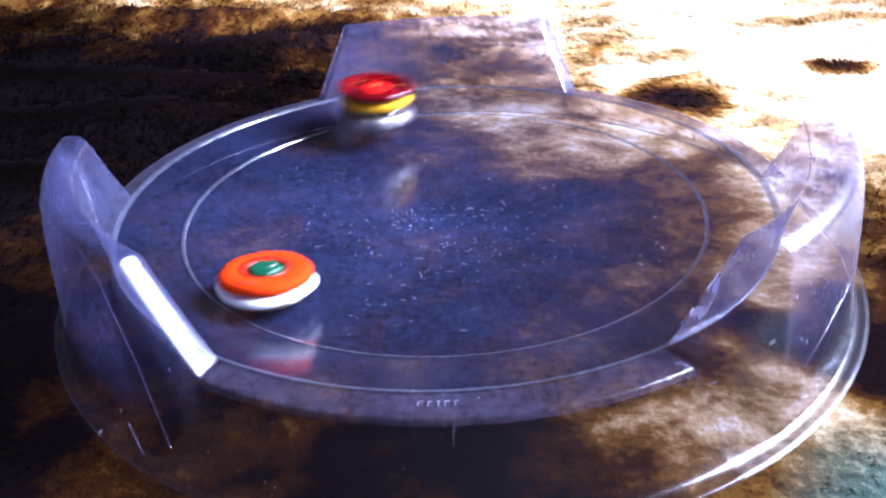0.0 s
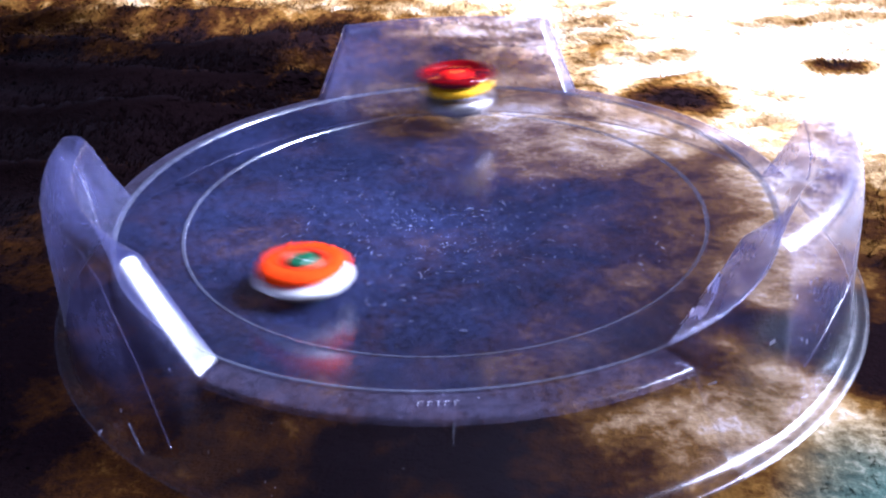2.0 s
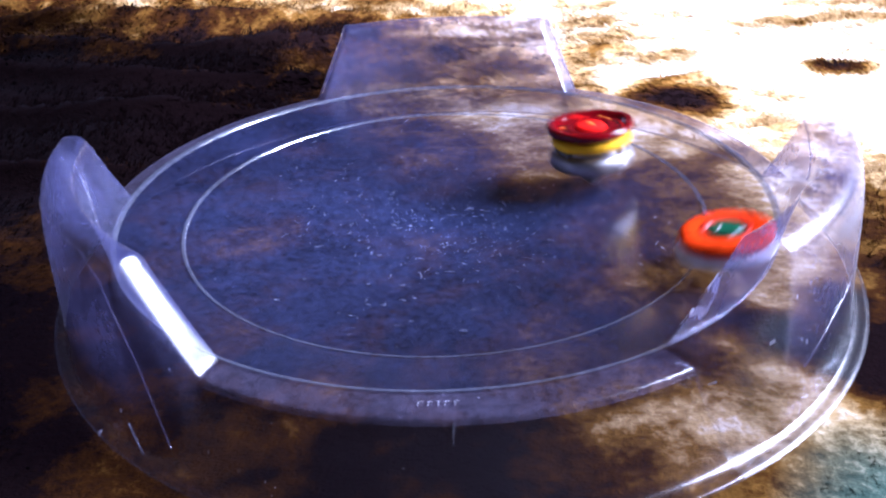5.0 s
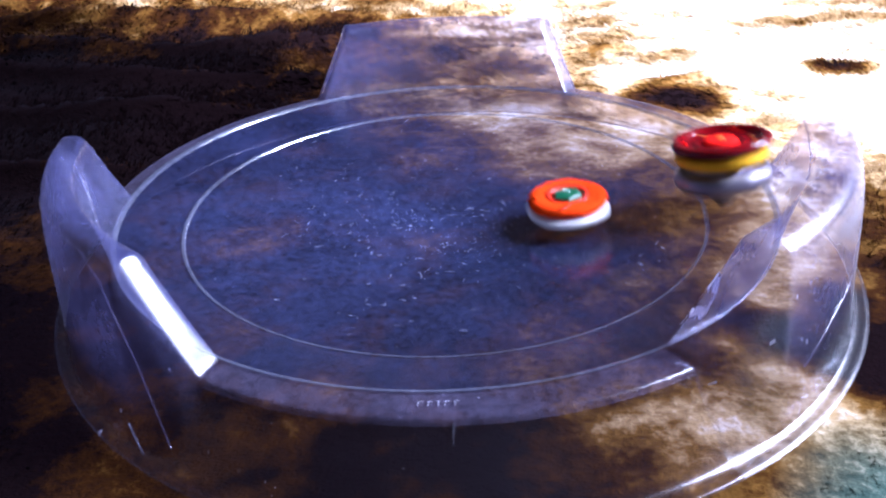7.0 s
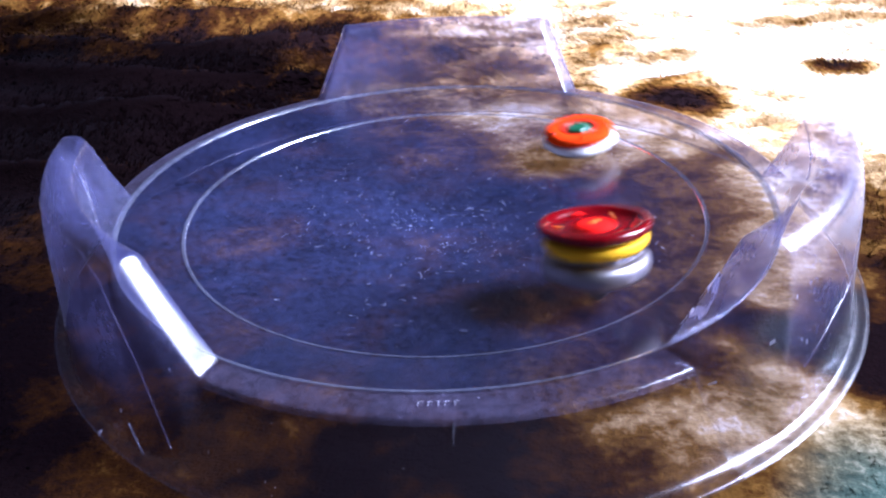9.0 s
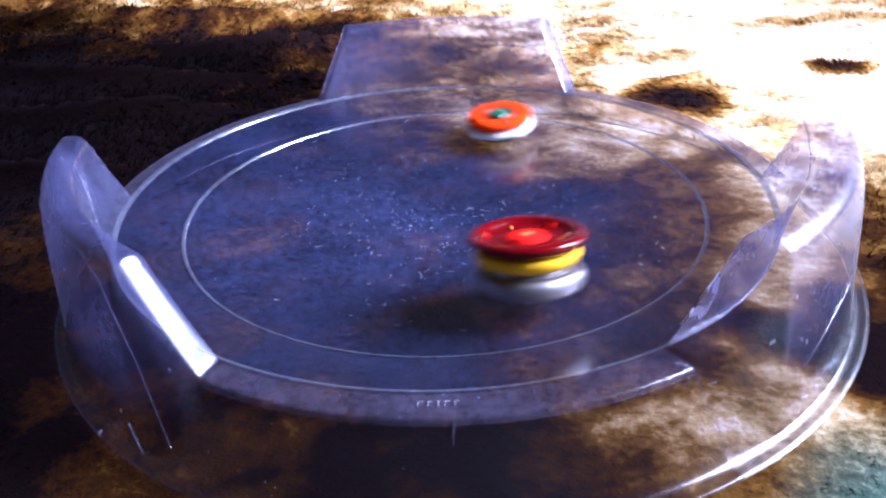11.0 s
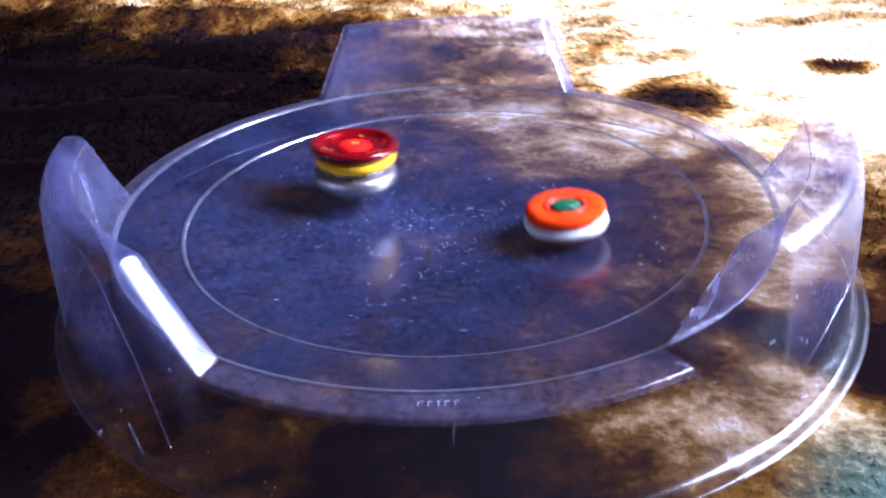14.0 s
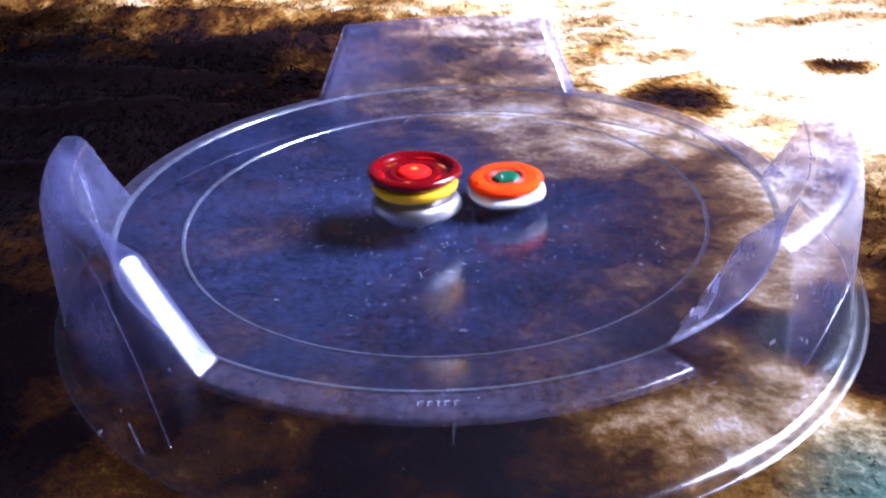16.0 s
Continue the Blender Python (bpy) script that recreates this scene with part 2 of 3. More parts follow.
def lathe(profile, n=72, shape=None, closed=True):
    """Turns a profile of (r, z) about z; shape(angle) scales the radius."""
    bm = bmesh.new()
    rings = []
    for r, z in profile:
        if r < 1e-6:
            rings.append([bm.verts.new((0, 0, z))])
        else:
            rings.append([bm.verts.new((r * s * math.cos(a), r * s * math.sin(a), z))
                          for a in (2 * math.pi * i / n for i in range(n)) for s in ((shape(a) if shape else 1.0),)])
    pairs = list(zip(rings, rings[1:]))
    if closed and len(rings[0]) > 1:
        pairs.append((rings[-1], rings[0]))
    for a, b in pairs:
        for i in range(n):
            j = (i + 1) % n
            if len(a) == 1 and len(b) == 1:
                continue
            if len(a) == 1:
                bm.faces.new((a[0], b[i], b[j]))
            elif len(b) == 1:
                bm.faces.new((a[i], b[0], a[j]))
            else:
                bm.faces.new((a[i], b[i], b[j], a[j]))
    bmesh.ops.recalc_face_normals(bm, faces=bm.faces)
    return bm


def rounded(profile, steps=3):
    """Softens the corners of an open profile by cutting them twice."""
    for _ in range(steps - 1):
        out = [profile[0]]
        for a, b in zip(profile, profile[1:]):
            out += [(a[0] * 0.75 + b[0] * 0.25, a[1] * 0.75 + b[1] * 0.25), (a[0] * 0.25 + b[0] * 0.75, a[1] * 0.25 + b[1] * 0.75)]
        profile = out + [profile[-1]]
    return profile


def box(bm, x0, x1, y0, y1, z0, z1):
    vs = [bm.verts.new((x, y, z)) for z in (z0, z1) for x, y in ((x0, y0), (x1, y0), (x1, y1), (x0, y1))]
    for f in ((3, 2, 1, 0), (4, 5, 6, 7), (0, 1, 5, 4), (1, 2, 6, 5), (2, 3, 7, 6), (3, 0, 4, 7)):
        bm.faces.new([vs[i] for i in f])
    return vs


def chip(size, m, bevel=0.0004):
    bm = bmesh.new()
    x, y, z = (s / 2 for s in size)
    box(bm, -x, x, -y, y, -z, z)
    bmesh.ops.bevel(bm, geom=bm.edges[:], offset=bevel, segments=2, affect="EDGES")
    bm.transform(m)
    return bm


# ---- the room ----
X0, X1, Y0, Y1, Z0, Z1 = -1.9, WIN_X, -1.8, 2.3, -0.07, 2.35


def slab(name, x0, x1, y0, y1, z0, z1, material, label, category):
    bm = bmesh.new()
    box(bm, x0, x1, y0, y1, z0, z1)
    return tagged(part(name, bm, material, None, smooth=False), label, category, kind="structure")


def build_room():
    floor = tagged(new("floor"), "brown wooden board floor under the blanket", "floor", kind="structure")
    bm = bmesh.new()
    box(bm, X0, X1, Y0, Y1, Z0 - 0.1, Z0 - 0.004)
    part("subfloor", bm, BOARDS, floor, smooth=False)
    n = 24
    w = (Y1 - Y0) / n
    bm = chip((X1 - X0, w - 0.003, 0.02), Matrix(), 0.0015)
    first = part("plank", bm, BOARDS, floor, smooth=False)
    for i in range(n):
        ob = first if i == 0 else new("plank", first.data)
        ob.parent = floor
        ob.location = ((X0 + X1) / 2, Y0 + w * (i + 0.5), Z0 - 0.006)
    slab("ceiling", X0, X1, Y0, Y1, Z1, Z1 + 0.1, CEIL, "plain grey painted ceiling", "ceiling")
    slab("wall_west", X0 - 0.12, X0, Y0, Y1, Z0, Z1, PAINT, "plain dark grey painted wall", "wall")
    slab("wall_north", X0 - 0.12, X1, Y1, Y1 + 0.12, Z0, Z1, PAINT, "plain dark grey painted wall", "wall")
    slab("wall_south", X0 - 0.12, X1, Y0 - 0.12, Y0, Z0, Z1, PAINT, "plain dark grey painted wall", "wall")
    bm = bmesh.new()
    box(bm, X1, X1 + 0.14, Y0 - 0.12, WIN_Y0, Z0, Z1)
    box(bm, X1, X1 + 0.14, WIN_Y1, Y1 + 0.12, Z0, Z1)
    box(bm, X1, X1 + 0.14, WIN_Y0, WIN_Y1, Z0, WIN_Z0)
    box(bm, X1, X1 + 0.14, WIN_Y0, WIN_Y1, WIN_Z1, Z1)
    tagged(part("wall_east", bm, PAINT, None, smooth=False), "plain dark grey painted wall with a window opening", "wall", kind="structure")
    win = tagged(new("window_1"), "white painted window letting in the sun", "window", kind="structure")
    t = 0.045
    for name, b in (("frame", (WIN_Y0, WIN_Y1, WIN_Z0, WIN_Z0 + t)), ("frame", (WIN_Y0, WIN_Y1, WIN_Z1 - t, WIN_Z1)),
                    ("frame", (WIN_Y0, WIN_Y0 + t, WIN_Z0 + t, WIN_Z1 - t)), ("frame", (WIN_Y1 - t, WIN_Y1, WIN_Z0 + t, WIN_Z1 - t))):
        bm = bmesh.new()
        box(bm, X1 + 0.06, X1 + 0.11, *b)
        part(name, bm, FRAME, win, smooth=False)
    bm = bmesh.new()
    box(bm, X1 - 0.05, X1 + 0.055, WIN_Y0 - 0.03, WIN_Y1 + 0.03, WIN_Z0 - 0.03, WIN_Z0 - 0.003)
    part("sill", bm, FRAME, win, smooth=False)


# ---- the plush blanket ----


def blanket_height(x, y):
    """Folds that run mostly along x, pressed flat under the arena."""
    r = np.hypot(x, y)
    free = np.clip((r - 0.185) / 0.10, 0, 1)
    free = free * free * (3 - 2 * free)
    bend = 0.03 * np.sin(5.2 * x + 0.7) + 0.018 * np.sin(11 * x - 2.2 * y + 1.9)
    folds = 0.55 * np.sin((y + bend) * 62 + 1.2 * np.sin(3.1 * x)) + 0.45 * np.sin((y + 0.6 * bend) * 37 - 4.2 * x + 0.8)
    lumps = np.sin(17 * x + 6 * y + 0.5) * np.sin(14 * y - 5 * x + 1.1) + 0.5 * np.sin(31 * x - 9 * y) * np.sin(27 * y + 8 * x + 2)
    crest = np.abs(np.sin((y + 0.035 * np.sin(6.5 * x + 1.0) + 0.012 * np.sin(17 * x)) * 34 + 0.9 * np.sin(2.6 * x)))
    folds = 0.55 * folds + 1.7 * (1 - crest) ** 2.2 - 0.4
    left = np.clip(0.55 - 1.1 * x, 0.25, 1.0)
    flat = 0.0012 * lumps - 0.0035
    return BASE + flat * (1 - free) + free * (0.013 * folds * left + 0.006 * lumps - 0.004)


def build_blanket():
    x0, x1, y0, y1 = -1.25, 1.2, -0.75, 1.75
    nx, ny = 380, 400
    # closer mesh lines round the arena
    u, v = np.linspace(-1, 1, nx), np.linspace(-1, 1, ny)
    gx = (x0 + x1) / 2 + (x1 - x0) / 2 * (0.55 * u + 0.45 * u ** 3)
    gy = 0.12 + np.where(v < 0, 0.87, 1.63) * (0.5 * v + 0.5 * v ** 3)
    X, Y = np.meshgrid(gx, gy)
    Z = blanket_height(X, Y)
    edge = np.minimum(np.minimum(X - x0, x1 - X), np.minimum(Y - gy[0], gy[-1] - Y))
    Z = np.where(edge < 0.06, Z + (Z0 + 0.008 - Z) * (1 - np.clip(edge / 0.06, 0, 1)) ** 2, Z)
    co = np.stack([X, Y, Z], -1).reshape(-1, 3)
    i = (np.arange(ny - 1)[:, None] * nx + np.arange(nx - 1)).ravel()
    quads = np.stack([i, i + 1, i + nx + 1, i + nx], -1)
    me = bpy.data.meshes.new("blanket")
    me.from_pydata(co.tolist(), [], quads.tolist())
    me.polygons.foreach_set("use_smooth", [True] * len(me.polygons))
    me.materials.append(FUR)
    blanket = tagged(new("blanket", me), "rumpled brown and cream printed plush blanket", "blanket")

    # the pile: short leaning tufts
    rng = np.random.default_rng(4)
    n = 380000
    px = rng.uniform(-0.75, 0.85, n)
    py = -0.42 + 1.75 * rng.random(n) ** 1.5
    r = np.hypot(px, py)
    pz = blanket_height(px, py)
    lie = 0.5 + 1.6 * np.sin(4.0 * px + 1.3 * np.sin(5 * py)) + 0.9 * np.sin(7 * py - 3 * px) + rng.normal(0, 0.55, n)
    size = rng.uniform(0.0035, 0.0085, n) * np.where(r < 0.195, 0.35, 1.0) * np.clip((py + 0.5) / 0.7, 0.4, 1.2)
    up = rng.uniform(0.35, 0.8, n)
    d = np.stack([np.cos(lie) * (1 - 0.4 * up), np.sin(lie) * (1 - 0.4 * up), up], -1)
    side = np.stack([-np.sin(lie), np.cos(lie), 0 * lie], -1) * (size * rng.uniform(0.06, 0.12, n))[:, None]
    root = np.stack([px, py, pz - 0.001], -1)
    mid = root + d * (size * 0.55)[:, None]
    tip = root + (d + np.stack([np.cos(lie), np.sin(lie), -0.4 + 0 * lie], -1) * 0.35) * size[:, None]
    V = np.stack([root - side, root + side, mid + side * 0.8, mid - side * 0.8, tip], 1).reshape(-1, 3)
    base = np.arange(n) * 5
    me = bpy.data.meshes.new("pile")
    me.vertices.add(len(V))
    me.vertices.foreach_set("co", V.ravel())
    q = np.concatenate([np.stack([base, base + 1, base + 2, base + 3], -1).ravel(), np.stack([base + 3, base + 2, base + 4], -1).ravel()])
    me.loops.add(len(q))
    me.loops.foreach_set("vertex_index", q)
    me.polygons.add(2 * n)
    me.polygons.foreach_set("loop_start", np.concatenate([np.arange(n) * 4, 4 * n + np.arange(n) * 3]))
    me.update(calc_edges=True)
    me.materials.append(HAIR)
    pile = tagged(new("pile", me), "short brown and cream plush pile", kind="stuff")
    pile.parent = blanket


# ---- the arena ----
RING, RIM = 0.120, 0.1465
GAP = [(0.1465, 0.0074), (0.1466, 0.0075), (0.1468, 0.0076), (0.1474, 0.0077), (0.1500, 0.0077), (0.1540, 0.0076), (0.1572, 0.0075), (0.1586, 0.0069),
       (0.1594, 0.0050), (0.1614, 0.0005), (0.1656, -0.0060), (0.1712, -0.0150), (0.1742, -0.0187), (0.1765, -0.0202), (0.1804, -0.0206), (0.1812, -0.0214)]
TAB = [(0.1465, 0.0074), (0.1468, 0.0092), (0.1522, 0.0402), (0.1532, 0.0448), (0.1555, 0.0473), (0.1600, 0.0481), (0.1643, 0.0475), (0.1673, 0.0445),
       (0.1688, 0.0395), (0.1702, 0.0320), (0.1722, 0.0100), (0.1740, -0.0120), (0.1752, -0.0187), (0.1768, -0.0202), (0.1804, -0.0206), (0.1812, -0.0214)]
FOOT, LEAN = 0.1812, 0.005
TABS = (88.8, 208.5, 328.8)
TAB_FOOT, TAB_TOP = 30.0, 22.0


def bowl_height(r):
    z = -0.010 + 0.010 * min(r / RING, 1.0) ** 2
    return z + max(0.0, r - RING) * 0.28


def tab_share(deg):
    best = min(abs((deg - c + 180) % 360 - 180) for c in TABS)
    w = max(0.0, min(1.0, (TAB_FOOT - best) / (TAB_FOOT - TAB_TOP)))
    # straight ramp with a short rounding at its head
    return w if w < 0.86 else 0.86 + 0.14 * (1 - (1 - (w - 0.86) / 0.14) ** 1.8)


def formed(r, deg, z):
    """A point of the thin shell, which leans a little to +x towards its foot."""
    a = radians(deg)
    return r * math.cos(a) + LEAN * max(0.0, (r - RIM) / (FOOT - RIM)), r * math.sin(a), z


def shell_point(deg, u, proud=0.0):
    """The point of the shell at an angle and a place u along its profile (0 rim, 15 foot)."""
    w, i = tab_share(deg), min(int(u), len(GAP) - 2)
    line = [(g[0] + (t[0] - g[0]) * w, g[1] + (t[1] - g[1]) * w) for g, t in zip(GAP[i:i + 2], TAB[i:i + 2])]
    (r0, z0), (r1, z1) = line
    n = max(1e-6, math.hypot(r1 - r0, z1 - z0))
    v = u - i
    return formed(r0 + (r1 - r0) * v - (z1 - z0) / n * proud, deg, z0 + (z1 - z0) * v + (r1 - r0) / n * proud)


def crease(path, wide):
    """A thin raised fold that runs over the shell through (degrees, place along the profile)."""
    pts = []
    for (d0, u0), (d1, u1) in zip(path, path[1:]):
        pts += [(d0 + (d1 - d0) * k / 10, u0 + (u1 - u0) * k / 10) for k in range(10)]
    for _ in range(3):
        pts = [pts[0]] + [tuple((p[c] + 2 * q[c] + r[c]) / 4 for c in (0, 1)) for p, q, r in zip(pts, pts[1:], pts[2:])] + [pts[-1]]
    mid = [Vector(shell_point(d, u, 0.0005)) for d, u in pts]
    bm, rows = bmesh.new(), []
    for k, c in enumerate(mid):
        along = (mid[min(k + 1, len(mid) - 1)] - mid[max(k - 1, 0)]).normalized()
        d, u = pts[k]
        out = (Vector(shell_point(d, u, 0.002)) - Vector(shell_point(d, u))).normalized()
        side = along.cross(out).normalized() * wide * (0.35 + 0.65 * math.sin(math.pi * (k + 0.5) / len(mid)) ** 0.5)
        rows.append([bm.verts.new(c - side - out * 0.0004), bm.verts.new(c + out * wide * 0.5), bm.verts.new(c + side - out * 0.0004)])
    for p, q in zip(rows, rows[1:]):
        for i in range(2):
            bm.faces.new((p[i], p[i + 1], q[i + 1], q[i]))
    return bm


def wall_strip(a0, a1, rows, step=0.5):
    """The formed sheet from angle a0 to a1 (degrees), from the rim out and down."""
    bm = bmesh.new()
    n = max(2, round((a1 - a0) / step))
    grid = []
    for i in range(n + 1):
        deg = a0 + (a1 - a0) * i / n
        w = tab_share(deg)
        line = rounded([(g[0] + (t[0] - g[0]) * w, g[1] + (t[1] - g[1]) * w) for g, t in zip(GAP, TAB)], 3)
        line = line[rows[0]:rows[1]]
        grid.append([bm.verts.new(formed(r, deg, z)) for r, z in line])
    for p, q in zip(grid, grid[1:]):
        for i in range(len(p) - 1):
            bm.faces.new((p[i], p[i + 1], q[i + 1], q[i]))
    return upward(bm)


def bead(r, z, thick, a0, a1):
    """A thin crease that follows a circle and faces inward."""
    bm = bmesh.new()
    n = max(8, round((a1 - a0) / 1.5))
    grid = []
    for i in range(n + 1):
        deg = a0 + (a1 - a0) * i / n
        grid.append([bm.verts.new(formed(r + dx, deg, z + dz))
                     for dx, dz in ((-thick, -0.0001), (-thick * 0.6, thick * 0.35), (-thick * 0.2, thick * 0.8), (thick * 0.3, thick), (thick, thick))])
    for p, q in zip(grid, grid[1:]):
        for i in range(4):
            bm.faces.new((p[i], p[i + 1], q[i + 1], q[i]))
    return bm


def upward(bm):
    """Turns the faces of a sheet to look up and outward."""
    bmesh.ops.recalc_face_normals(bm, faces=bm.faces)
    if sum(f.normal.z * f.calc_area() for f in bm.faces) < 0:
        bmesh.ops.reverse_faces(bm, faces=bm.faces)
    return bm


def build_arena():
    arena = tagged(new("battle_arena"), "clear plastic spinning-top arena with three raised walls, on the blanket", "arena")
    radii = [0.0, 0.002] + [0.004 * i for i in range(1, 30)] + [0.1185, 0.1195, 0.1205, 0.1215, 0.125, 0.130, 0.135, 0.140, 0.144, RIM]
    part("bowl", upward(lathe([(r, bowl_height(r)) for r in radii], 180, closed=False)), BOWL, arena, "scuffed bluish clear bowl")
    total = len(rounded(GAP, 3))
    for c, after in zip(TABS, TABS[1:] + (TABS[0] + 360,)):
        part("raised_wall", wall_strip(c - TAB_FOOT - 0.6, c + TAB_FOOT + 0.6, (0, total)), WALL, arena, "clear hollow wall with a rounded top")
        part("ledge", wall_strip(c + TAB_FOOT + 0.6, after - TAB_FOOT - 0.6, (0, 34), 1.0), LEDGE, arena, "low scuffed bluish ledge")
        part("skirt", wall_strip(c + TAB_FOOT + 0.6, after - TAB_FOOT - 0.6, (33, total), 1.0), PLASTIC, arena, "clear sloping skirt")
    part("floor_ring", bead(0.1192, bowl_height(0.1192), 0.0008, 0, 360), BEAD, arena, "milky ring crease")
    part("rim_ring", bead(RIM, bowl_height(RIM), 0.0012, 0, 360), BEAD, arena, "milky rim crease")
    part("base_lip", bead(0.1806, -0.0212, 0.0006, 0, 360), PLASTIC, arena, "clear base lip")
    # moulded writing on the front ledge, too worn to read
    for i in range(5):
        a = radians(-93.6 + i * 1.02)
        m = Matrix.Translation((0.1525 * math.cos(a), 0.1525 * math.sin(a), 0.0081)) @ pose(0, 0, 0, 0, 0, math.degrees(a) + 90)
        bm = chip((0.0016, 0.0004, 0.0004), m @ pose(0, 0.0010, 0), 0.0001)
        other = chip((0.0004, 0.0022, 0.0004), m @ pose(-0.0008 + 0.0004 * (i % 3), 0, 0), 0.0001)
        me = bpy.data.meshes.new("mark")
        other.to_mesh(me)
        other.free()
        bm.from_mesh(me)
        bpy.data.meshes.remove(me)
        part("moulded_mark", bm, LETTERING, arena)
    # moulding seams on the skirt
    for path in ([(229.5, 11.0), (232.6, 13.0)], [(269.6, 7.2), (269.3, 8.2), (269.2, 9.2)], [(224.6, 13.6), (225.2, 14.6)]):
        part("seam", crease(path, 0.00022), BEAD, arena)
    # folds where the outer faces of the raised walls meet the skirt
    for path in ([(194, 8.9), (203, 7.7), (214, 6.9), (224, 6.6), (228.5, 7.6), (231, 9.0), (232.5, 9.5), (233.5, 10.0), (236.5, 11.2)],
                 [(324, 9.9), (319.0, 10.0), (314.0, 10.25), (310.0, 10.5)],
                 [(184, 2.4), (188, 2.6), (193, 2.3), (198, 1.7), (204, 1.2)],
                 [(352, 3.0), (347, 2.6), (342.5, 2.3), (336, 2.2), (328, 2.4)]):
        part("fold", crease(path, 0.00015), LEDGE, arena)
    # a whitened crack at the foot of one wall
    rng = random.Random(5)
    bm = bmesh.new()
    outline = [(300.5, 2.6), (301.5, 2.8), (302.4, 2.2), (303.2, 2.1), (304.6, 1.9), (306.0, 1.6), (306.5, 1.3), (305.4, 1.25), (304.5, 1.25), (303.4, 1.5), (302.2, 1.7), (301.6, 2.3), (300.5, 2.6)]
    rows = []
    for (d0, u0), (d1, u1) in zip(outline, outline[1:]):
        for k in range(6):
            d, u = d0 + (d1 - d0) * k / 6 + rng.uniform(-0.12, 0.12), u0 + (u1 - u0) * k / 6 + rng.uniform(-0.10, 0.10)
            wide = rng.uniform(0.05, 0.13)
            rows.append([bm.verts.new(shell_point(d + e, u + e, 0.0006)) for e in (-wide, wide)])
    for p, q in zip(rows, rows[1:]):
        bm.faces.new((p[0], p[1], q[1], q[0]))
    part("crack", bm, CRACK, arena, "whitened crack in the plastic")
    # dust and short scratches on the shell
    rng = random.Random(23)
    bm = bmesh.new()
    for i in range(46):
        d, u = rng.uniform(196, 342), rng.choice((rng.uniform(3.2, 6.5), rng.uniform(3.2, 6.5), rng.uniform(8.5, 12.0)))
        long, wide, turn = (rng.uniform(0.2, 0.6) if i % 5 == 0 else 0.04), rng.uniform(0.02, 0.045), rng.uniform(-0.5, 0.5)
        ends = [(d + long * k, u + long * k * turn) for k in (-0.5, 0.5)]
        quad = [bm.verts.new(shell_point(e + a, v + b, 0.0005)) for (e, v), (a, b) in zip((ends[0], ends[1], ends[1], ends[0]), ((-wide, -wide), (wide, -wide), (wide, wide), (-wide, wide)))]
        bm.faces.new(quad)
    tagged(part("dust", bm, SCUFF, arena, "white dust and short scratches on the shell"), kind="stuff")
    # scuffs worn by the tops
    rng = random.Random(11)
    bm = bmesh.new()
    for i in range(760):
        r, a = math.hypot(rng.gauss(0, 0.042), rng.gauss(0, 0.042)), rng.uniform(0, 2 * math.pi)
        if i % 4 == 0:
            r = 0.115 * math.sqrt(rng.random())
        if r > 0.117:
            continue
        x, y = r * math.cos(a), r * math.sin(a)
        long, wide, turn, curl = rng.uniform(0.0005, 0.0030) * (0.2 + rng.random() ** 3 * 1.8), rng.uniform(0.00003, 0.00012), rng.uniform(0, math.pi), rng.uniform(-0.5, 0.5)
        pts = []
        for k in range(4):
            s = (k / 3 - 0.5) * long
            b = turn + curl * (k / 3 - 0.5)
            pts.append((x + s * math.cos(b), y + s * math.sin(b), b))
        rows = []
        for k, (px, py, b) in enumerate(pts):
            h = wide * (0.4 if k in (0, 3) else 1)
            z = bowl_height(math.hypot(px, py)) + 0.00025
            rows.append((bm.verts.new((px - h * math.sin(b), py + h * math.cos(b), z)), bm.verts.new((px + h * math.sin(b), py - h * math.cos(b), z))))
        for p, q in zip(rows, rows[1:]):
            bm.faces.new((p[0], p[1], q[1], q[0]))
    tagged(part("scuffs", bm, SCUFF, arena, "fine white scratches worn into the bowl"), kind="stuff")


